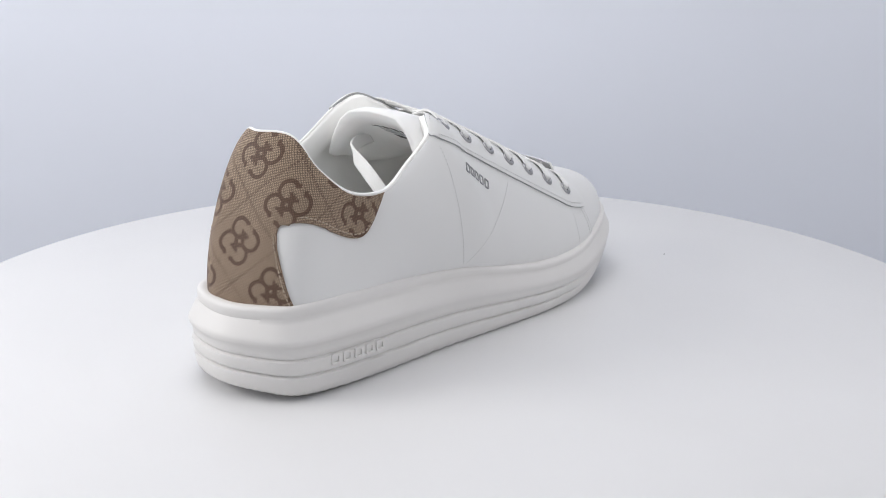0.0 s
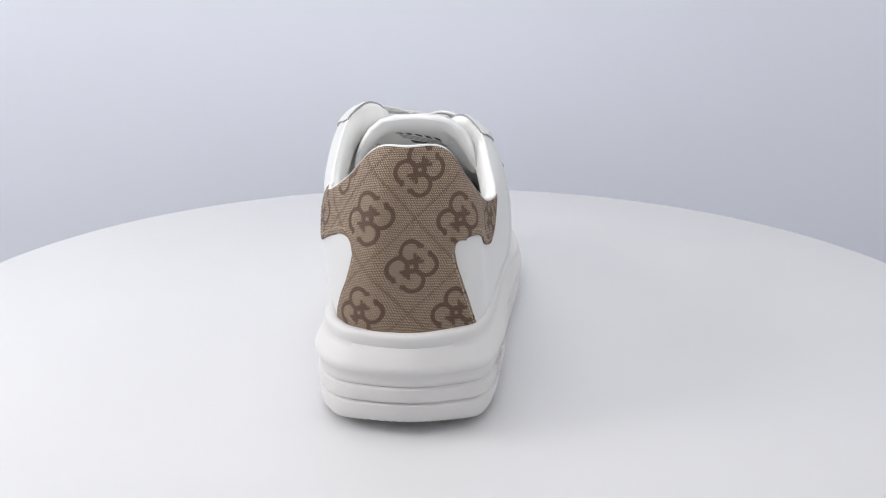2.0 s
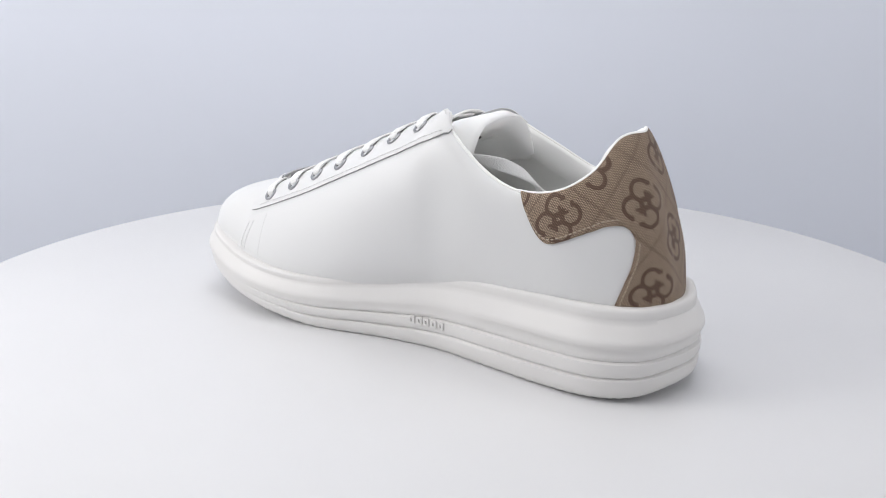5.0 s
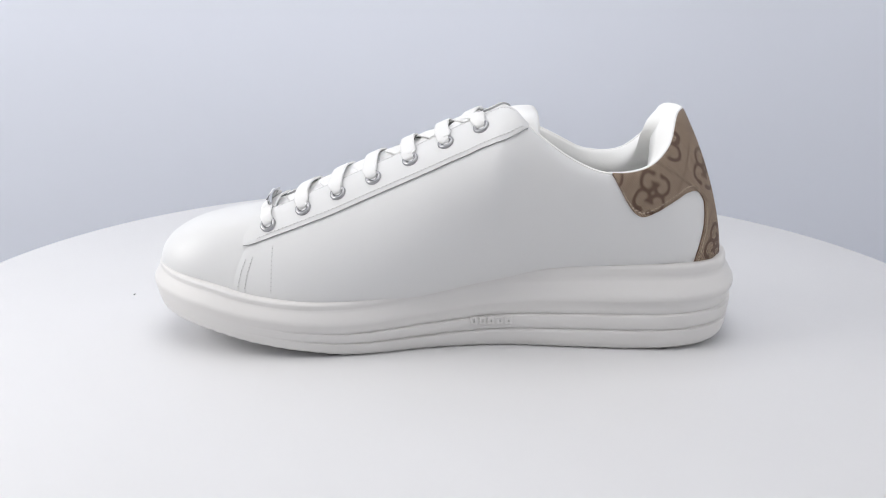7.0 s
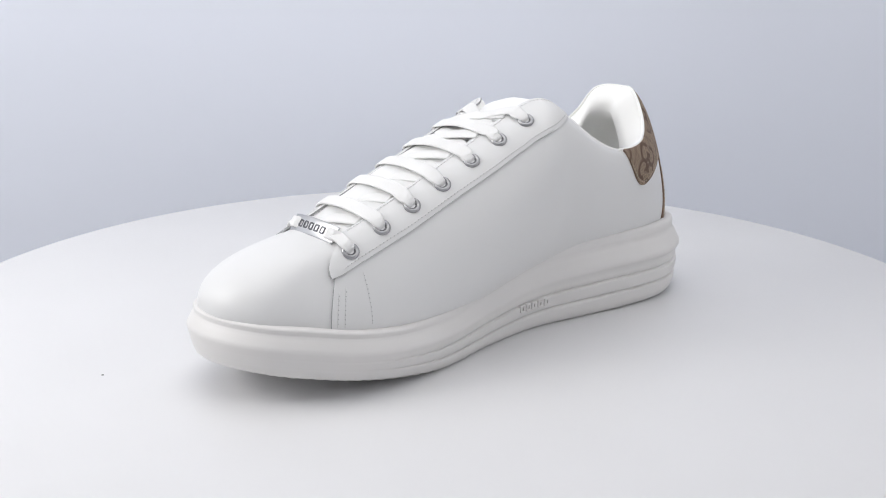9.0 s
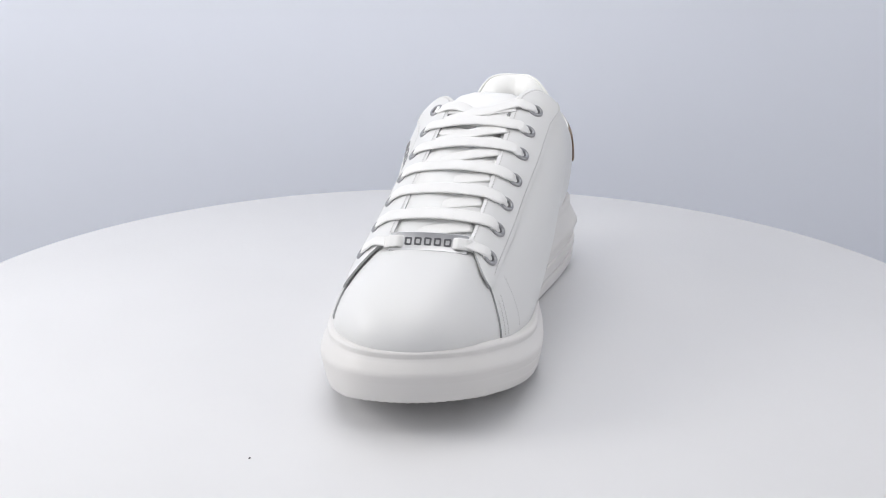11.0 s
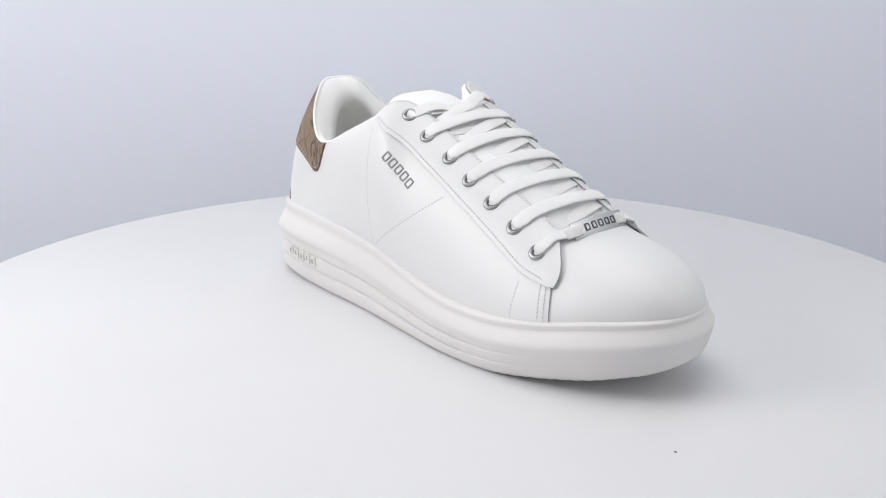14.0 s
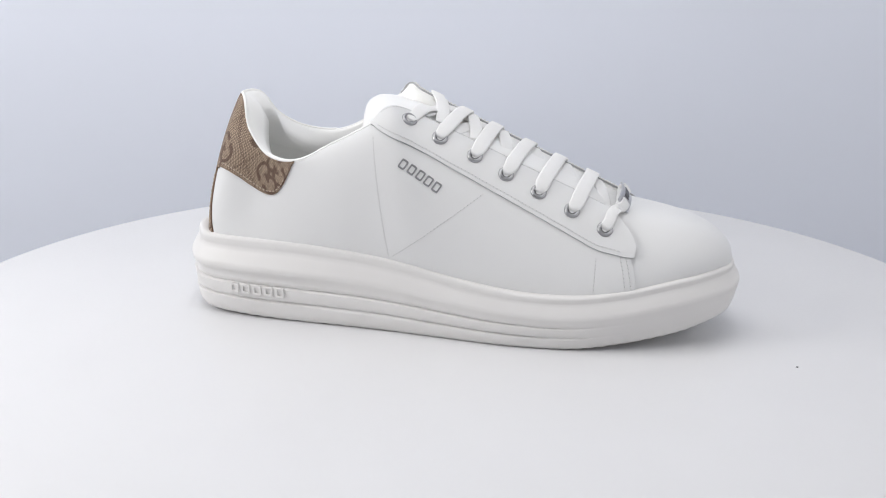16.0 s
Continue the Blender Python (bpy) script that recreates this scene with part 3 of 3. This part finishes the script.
def eyelets():
    first = None
    for row in SPOTS:
        for a, v in row:
            p, n = on_skin(np.array(a), np.array(v), np.array(0.0025)), skin_normal(np.array(a), np.array(v))
            m = Matrix.Translation(p) @ Vector(n).to_track_quat("Z", "Y").to_matrix().to_4x4()
            if first is None:
                bm = bmesh.new()
                lathe(bm, [(0.0023, -0.0015), (0.0023, 0.0004), (0.0026, 0.0008), (0.0032, 0.0010), (0.0039, 0.0007), (0.0042, 0.0001), (0.0042, -0.0004)], 28)
                first = part("eyelet", bm, METAL, shoe, "round nickel eyelet")
                # dark disc that closes the eyelet, standing in for the shade in its opening
                bm = bmesh.new()
                lathe(bm, [(0.00235, 0.0001), (0.0012, -0.0002), (0.0001, -0.0003)], 20)
                hole_shade = part("hole_shade", bm, INK_AND_SHADE, first, "dark disc painted as the shade inside the eyelet")
                first.matrix_basis = m
            else:
                copy_thing(first, m)
    for a, v in SPOTS[-1]:
        p, n = on_skin(np.array(a), np.array(v), np.array(-0.0042)), skin_normal(np.array(a), np.array(v))
        bm = bmesh.new()
        lathe(bm, [(0.0022, 0.0015), (0.0022, -0.0003), (0.0028, -0.0008), (0.0040, -0.0006), (0.0043, 0.0002), (0.0043, 0.0010)], 24)
        back = part("eyelet_back", bm, DARK_METAL, shoe, "dark eyelet flange on the inside of the stay")
        back.matrix_basis = Matrix.Translation(p) @ Vector(n).to_track_quat("Z", "Y").to_matrix().to_4x4()


eyelets()


ALONG = np.array([-0.92, 0.0, 0.40])


def laces():
    for i, row in enumerate(SPOTS):
        p = [on_skin(np.array(a), np.array(v), np.array(0.0024)) for a, v in row]
        n = [skin_normal(np.array(a), np.array(v)) for a, v in row]
        up = np.array([0.4, 0, 0.92])
        d = p[1] - p[0]

        def over(q, h):
            """q lifted to lie h above the stay."""
            a, v = find3(q)
            return on_skin(np.array(a), np.array(v), np.array(0.0024 + h))

        def half(k, fs):
            s = d if k == 0 else -d
            out = [p[k] - n[k] * 0.003 - s * 0.004, p[k] + n[k] * 0.0003 + s * 0.006, over(p[k] + s * 0.05, 0.0011), over(p[k] + s * 0.11, 0.0012), over(p[k] + s * 0.18, 0.0011)]
            return out

        if i < 6:
            left, right = half(0, 0), half(1, 0)
            mid = [left[-1] * (1 - f) + right[-1] * f + up * (0.0022 * math.sin(math.pi * f)) for f in (0.25, 0.5, 0.75)]
            if i == 0:
                mid = [np.array([0.0920, y, 0.0690 + z]) for y, z in ((-0.001, -0.001), (0.0135, 0.0), (0.028, 0.0))]
            ctrl = [*left, *mid, *right[::-1]]
            t = np.linspace(0, len(ctrl) - 1, 72)
            e = len(ctrl) - 1
            w = np.interp(t, [0, 1, 2, 3, e - 3, e - 2, e - 1, e], [0.0034, 0.0044, 0.0064, 0.0078, 0.0078, 0.0064, 0.0044, 0.0034] if i else [0.0034, 0.0044, 0.0060, 0.0060, 0.0060, 0.0060, 0.0044, 0.0034])
            bm = bmesh.new()
            tape(bm, spline(ctrl, t), np.repeat(ALONG[None], 72, 0), w, 0.0013)
            part("lace", bm, LACE, shoe, "flat white cotton lace")
        else:
            # top row: both ends run in and tuck under at the middle
            for k in (0, 1):
                s = d if k == 0 else -d
                left = half(k, 0)[:2]
                if k == 1:
                    left = half(k, 0)
                ctrl = [*left] if k == 1 else [*left, p[k] + n[k] * 0.0016 + s * 0.06 - ALONG * 0.001, p[k] + up * 0.0042 + s * 0.15 - ALONG * 0.002, p[k] + up * 0.0052 + s * 0.27 - ALONG * 0.004]
                ctrl += [p[k] + s * 0.42 + up * (0.0034 + 0.0014 * k) - ALONG * 0.008, p[k] + s * 0.60 + up * 0.0008 - ALONG * 0.013, p[k] + s * 0.76 - ALONG * 0.019 - up * 0.003]
                t = np.linspace(0, len(ctrl) - 1, 48)
                bm = bmesh.new()
                tape(bm, spline(ctrl, t), np.repeat(ALONG[None], 48, 0), np.interp(t, [0, 1, 2, 3], [0.0034, 0.0044, 0.0064, 0.0076]), 0.0013)
                part("lace", bm, LACE, shoe, "flat white cotton lace")
        if i < 6:
            # run below, from the inner eyelet up to the next outer one
            q0, q1 = p[1], on_skin(np.array(SPOTS[i + 1][0][0]), np.array(SPOTS[i + 1][0][1]), np.array(0.0024))
            f = np.linspace(0.18, 0.82, 24)
            path = q0[None] * (1 - f[:, None]) + q1[None] * f[:, None] + up[None] * (0.0014 + 0.0030 * np.sin(math.pi * f))[:, None]
            bm = bmesh.new()
            tape(bm, path, np.repeat(ALONG[None], 24, 0), 0.0078, 0.0012)
            part("lace", bm, LACE, shoe, "flat white cotton lace")
            q0, q1 = p[0], on_skin(np.array(SPOTS[i + 1][1][0]), np.array(SPOTS[i + 1][1][1]), np.array(0.0024))
            path = q0[None] * (1 - f[:, None]) + q1[None] * f[:, None] + up[None] * (0.0026 + 0.0032 * np.sin(math.pi * f))[:, None]
            bm = bmesh.new()
            tape(bm, path, np.repeat(ALONG[None], 24, 0), 0.0078, 0.0012)
            part("lace", bm, LACE, shoe, "flat white cotton lace")


laces()


def tongue():
    n, m = 44, 28
    f = np.linspace(0, 1, n)
    x = 0.092 - f * 0.136
    z = curve([-0.05, -0.04, -0.026, 0.004, 0.034, 0.063, 0.1], [0.1160, 0.1180, 0.1159, 0.1060, 0.0941, 0.0809, 0.0636], x)
    w = np.interp(f, [0, 0.5, 0.8, 1], [0.022, 0.026, 0.0305, 0.0305])
    th = np.interp(f, [0, 0.4, 0.6, 0.71, 0.82, 0.90, 0.95, 0.985, 1.0], [0.003, 0.008, 0.015, 0.0175, 0.015, 0.0100, 0.0085, 0.0055, 0.0010])
    drop = np.interp(f, [0, 0.45, 0.8, 1], [0.003, 0.006, 0.022, 0.025])
    rings = []
    for fi, xi, zi, wi, ti, di in zip(f, x, z, w, th, drop):
        ring = []
        for k in range(m):
            g = 2 * math.pi * k / m
            cy, cz = math.cos(g), math.sin(g)
            y = wi * np.sign(cy) * abs(cy) ** 0.75
            q = abs(y) / wi
            # thickness stands square to the arched sheet
            slope = min(2.0, 4 * di * q ** 3 / wi)
            h = 0.5 * ti * np.sign(cz) * abs(cz) ** 0.7
            ny, nz = np.sign(y) * slope / math.hypot(1, slope), 1 / math.hypot(1, slope)
            ring.append((xi - 0.35 * h, 0.0150 + y + ny * h, zi - 0.5 * ti + 0.001 - di * q ** 4 + nz * h))
        rings.append(ring)
    bm = bmesh.new()
    vs = grid(bm, np.array(rings), close_v=True)
    bm.faces.new(vs[0])
    bm.faces.new(vs[-1])
    tree = BVHTree.FromBMesh(bm)
    ob = part("tongue", bm, TONGUE, shoe, "padded white leather tongue with a printed size label")
    # unreadable print on the underside of the tongue
    o, along, down = np.array([-0.0306, 0.0259]), np.array([0.0085, -0.0241]), np.array([0.0085, -0.0045])
    rows = [(k / 5 + 0.02, k / 5 + 0.14, -0.14, 0.12, INK_AND_SHADE) for k in range(5)]
    rows += [(0.0, 0.92, 0.28, 0.38, GREY_INK), (0.0, 0.97, 0.46, 0.56, GREY_INK), (0.0, 0.9, 0.64, 0.74, GREY_INK), (0.12, 0.62, 0.90, 1.28, INK_AND_SHADE)]
    for s0, s1, r0, r1, m in rows:
        bm = bmesh.new()
        P = np.empty((6, 3, 3))
        for a, s in enumerate(np.linspace(s0, s1, 6)):
            for b, r in enumerate(np.linspace(r0, r1, 3)):
                x, y = o + along * s + down * r
                hit, nor, _, _ = tree.ray_cast(Vector((x, y, 0.05)), Vector((0, 0, 1)))
                P[a, b] = (hit if hit else Vector((x, y, 0.1))) - Vector((0, 0, 0.0003))
        grid(bm, P)
        lab = part("label_print", bm, m, ob)
        lab.modifiers.new("thickness", "SOLIDIFY").thickness = 0.0001
    return ob


tongue_ob = tongue()


def loose_lace():
    """The tucked lace end that hangs inside the collar."""
    ctrl = np.array([(-0.024, 0.034, 0.100), (-0.038, 0.031, 0.099), (-0.048, 0.023, 0.096), (-0.053, 0.009, 0.089), (-0.055, -0.004, 0.079), (-0.055, -0.012, 0.068)])
    t = np.linspace(0, 5, 36)
    bm = bmesh.new()
    tape(bm, spline(ctrl, t), np.repeat(np.array([[0.3, 0.5, 0.6]]), 36, 0), 0.0068, 0.0016)
    part("lace", bm, LACE, shoe, "loose white lace end tucked inside the collar")


loose_lace()


def lining():
    a = np.linspace(0, N_ST, 220, endpoint=False)
    t = skin(a, np.ones(a.shape))
    n = skin_normal(a, np.full(a.shape, 0.97))
    top = t + n * 0.0012
    centre = np.stack([np.clip(t[:, 0], -0.085, 0.05), np.full(a.shape, 0.0135), t[:, 2]], -1)
    inn = centre - t
    inn[:, 2] = 0
    inn /= np.linalg.norm(inn, axis=1, keepdims=True) + 1e-9
    collar = 1 - smoothstep(-0.036, -0.022, t[:, 0])
    back = 1 - smoothstep(-0.10, -0.06, t[:, 0])
    b = skin(a, np.zeros(a.shape))
    up = np.array([0, 0, 1.0])
    rows = [top]
    pad = (0.0012 + 0.0060 * back)[:, None] * collar[:, None] + 0.0015
    rows.append(t + up * 0.0010 * collar[:, None] + inn * 0.0004)
    rows.append(t + up * 0.0009 * collar[:, None] + inn * 0.0014)
    rows.append(t - up * 0.0006 + inn * (0.0020 + pad * 0.15))
    rows.append(t - up * 0.0045 + inn * pad * 0.9)
    rows.append(t - up * 0.012 + inn * pad * 1.35)
    for g in (0.35, 0.6, 0.85):
        w = skin(a, np.full(a.shape, 1 - g)) - skin_normal(a, np.full(a.shape, 1 - g)) * (0.0035 + 0.002 * collar)[:, None]
        rows.append(w)
    floor = b - np.array([0, 0, 0]) + inn * 0.004
    floor[:, 2] = joint_z(b[:, 0]) + 0.007
    rows.append(floor)
    P = np.stack(rows, 1)
    bm = bmesh.new()
    grid(bm, P, close_u=True)
    part("lining", bm, LINING, shoe, "padded white textile collar lining")
    bm = bmesh.new()
    c = np.stack([np.clip(floor[:, 0], -0.1, 0.11), np.full(a.shape, 0.0135), joint_z(np.clip(floor[:, 0], -0.1, 0.11)) + 0.006], -1)
    grid(bm, np.stack([floor, floor * 0.5 + c * 0.5 - up * 0.0005, c], 1), close_u=True)
    bmesh.ops.remove_doubles(bm, verts=bm.verts, dist=1e-5)
    part("insole", bm, LINING, shoe, "white textile insole")


lining()


def collar_piping():
    """Thin white cord along the collar's edge, from stay to stay round the heel."""
    a = np.linspace(-6.0, 6.0, 200)
    t = skin(a, np.ones(a.shape))
    n = skin_normal(a, np.full(a.shape, 0.97))
    c = t + n * np.where(np.abs(a) < 3.9, 0.0010, 0.0004)[:, None] + np.array([0, 0, 0.0005])
    tang = np.gradient(c, axis=0)
    tang /= np.linalg.norm(tang, axis=1, keepdims=True)
    b = np.cross(tang, n)
    P = np.stack([c + 0.0009 * (n * math.cos(g) + b * math.sin(g)) for g in np.linspace(0, 2 * math.pi, 10, endpoint=False)], 1)
    bm = bmesh.new()
    grid(bm, P, close_v=True)
    part("collar_piping", bm, LINING, shoe, "thin white piping along the collar edge")


collar_piping()


def lace_plate():
    """Curved nickel plate threaded on the lowest lace."""
    side, face = np.array([-0.55, 0, 0.835]), np.array([0.835, 0, 0.55])

    def at(y):
        c = (y - 0.0135) / 0.0165
        return np.array([0.0935 - 0.0012 * c * c, y, 0.0700 + 0.0004 * c - 0.0012 * c * c]) + face * 0.0012

    bm = bmesh.new()
    rings = []
    for y in np.linspace(-0.0048, 0.0318, 18):
        rings.append([at(y) + side * s * 0.0044 + face * h for s, h in ((-1, -0.0003), (-1, 0.0004), (-0.93, 0.0007), (-0.80, 0.0005), (0.80, 0.0005), (0.93, 0.0007), (1, 0.0004), (1, -0.0003))])
    vs = grid(bm, np.array(rings), close_v=True)
    bm.faces.new(vs[0])
    bm.faces.new(vs[-1])
    plate = sharp(part("lace_plate", bm, PLATE, shoe, "curved brushed nickel lace plate with dark marks"), 30)
    for k in range(5):
        part("mark", ring_block(at(0.0043 + k * 0.0046), (0, 1, 0), side, face, 0.0017, 0.0019, 0.0008, 0.0003, 0.0008), DARK_METAL, plate, smooth=False)
    # lace folds that come over both ends of the plate
    for y0, y1 in ((-0.0075, 0.0025), (0.0345, 0.0245)):
        bm = bmesh.new()
        ys = np.linspace(y0, y1, 14)
        path = np.array([at(np.clip(y, -0.003, 0.030)) * np.array([1, 0, 1]) + np.array([0, y, 0]) + face * h for y, h in zip(ys, np.interp(np.linspace(0, 1, 14), [0, 0.3, 0.7, 1.0], [-0.0020, 0.0012, 0.0016, -0.0006]))])
        tape(bm, path, np.repeat(side[None], 14, 0), 0.0056, 0.0013)
        part("lace", bm, LACE, shoe, "flat white cotton lace")


lace_plate()


def marks():
    """Five printed plain blocks in a sloping row on the outer quarter."""
    along = np.array([0.834, -0.552])
    for k in range(5):
        x, z = np.array([-0.0208, 0.0918]) + along * (0.0024 + 0.0052 * k)
        a, v = refine(x, z)
        p, n = on_skin(np.array(a), np.array(v), np.array(0.0012)), skin_normal(np.array(a), np.array(v))
        ax = np.array([along[0], 0, along[1]])
        ax = ax - n * (ax @ n)
        ax /= np.linalg.norm(ax)
        part("mark", ring_block(p, ax, np.cross(n, ax), n, 0.0020, 0.0027, 0.00085, -0.0004, 0.00035), PRINT, shoe, "silver printed mark")


marks()


def seam_stitches():
    def seg(p, q, inner=False, off=0.0012, n=24):
        line = [refine(p[0] + (q[0] - p[0]) * f, p[1] + (q[1] - p[1]) * f, inner) for f in np.linspace(0, 1, n)]
        skin_stitches([a for a, _ in line], [v for _, v in line], off, shoe)

    seg((-0.0355, 0.105), (-0.0255, 0.042))
    seg((0.0235, 0.0765), (-0.0245, 0.042))
    seg((0.0815, 0.048), (0.081, 0.0295))
    seg((0.0885, 0.056), (0.0895, 0.031), True)
    for s in (0.10, 0.22):
        v = np.linspace(0.02, 0.42, 16)
        skin_stitches(np.full(16, SEAM_OUT - s), v, 0.0013, shoe)
        skin_stitches(np.full(16, SEAM_IN + s), v, 0.0013, shoe)


seam_stitches()


# ---- movement: disc and shoe turn together ----
def motions():
    rows = [(t * 0.5, pose(0, 0, 0, 0, 0, TURN_0 + TURN_RATE * t * 0.5)) for t in range(33)]
    walk(table, rows)
    walk(shoe, rows)


motions()
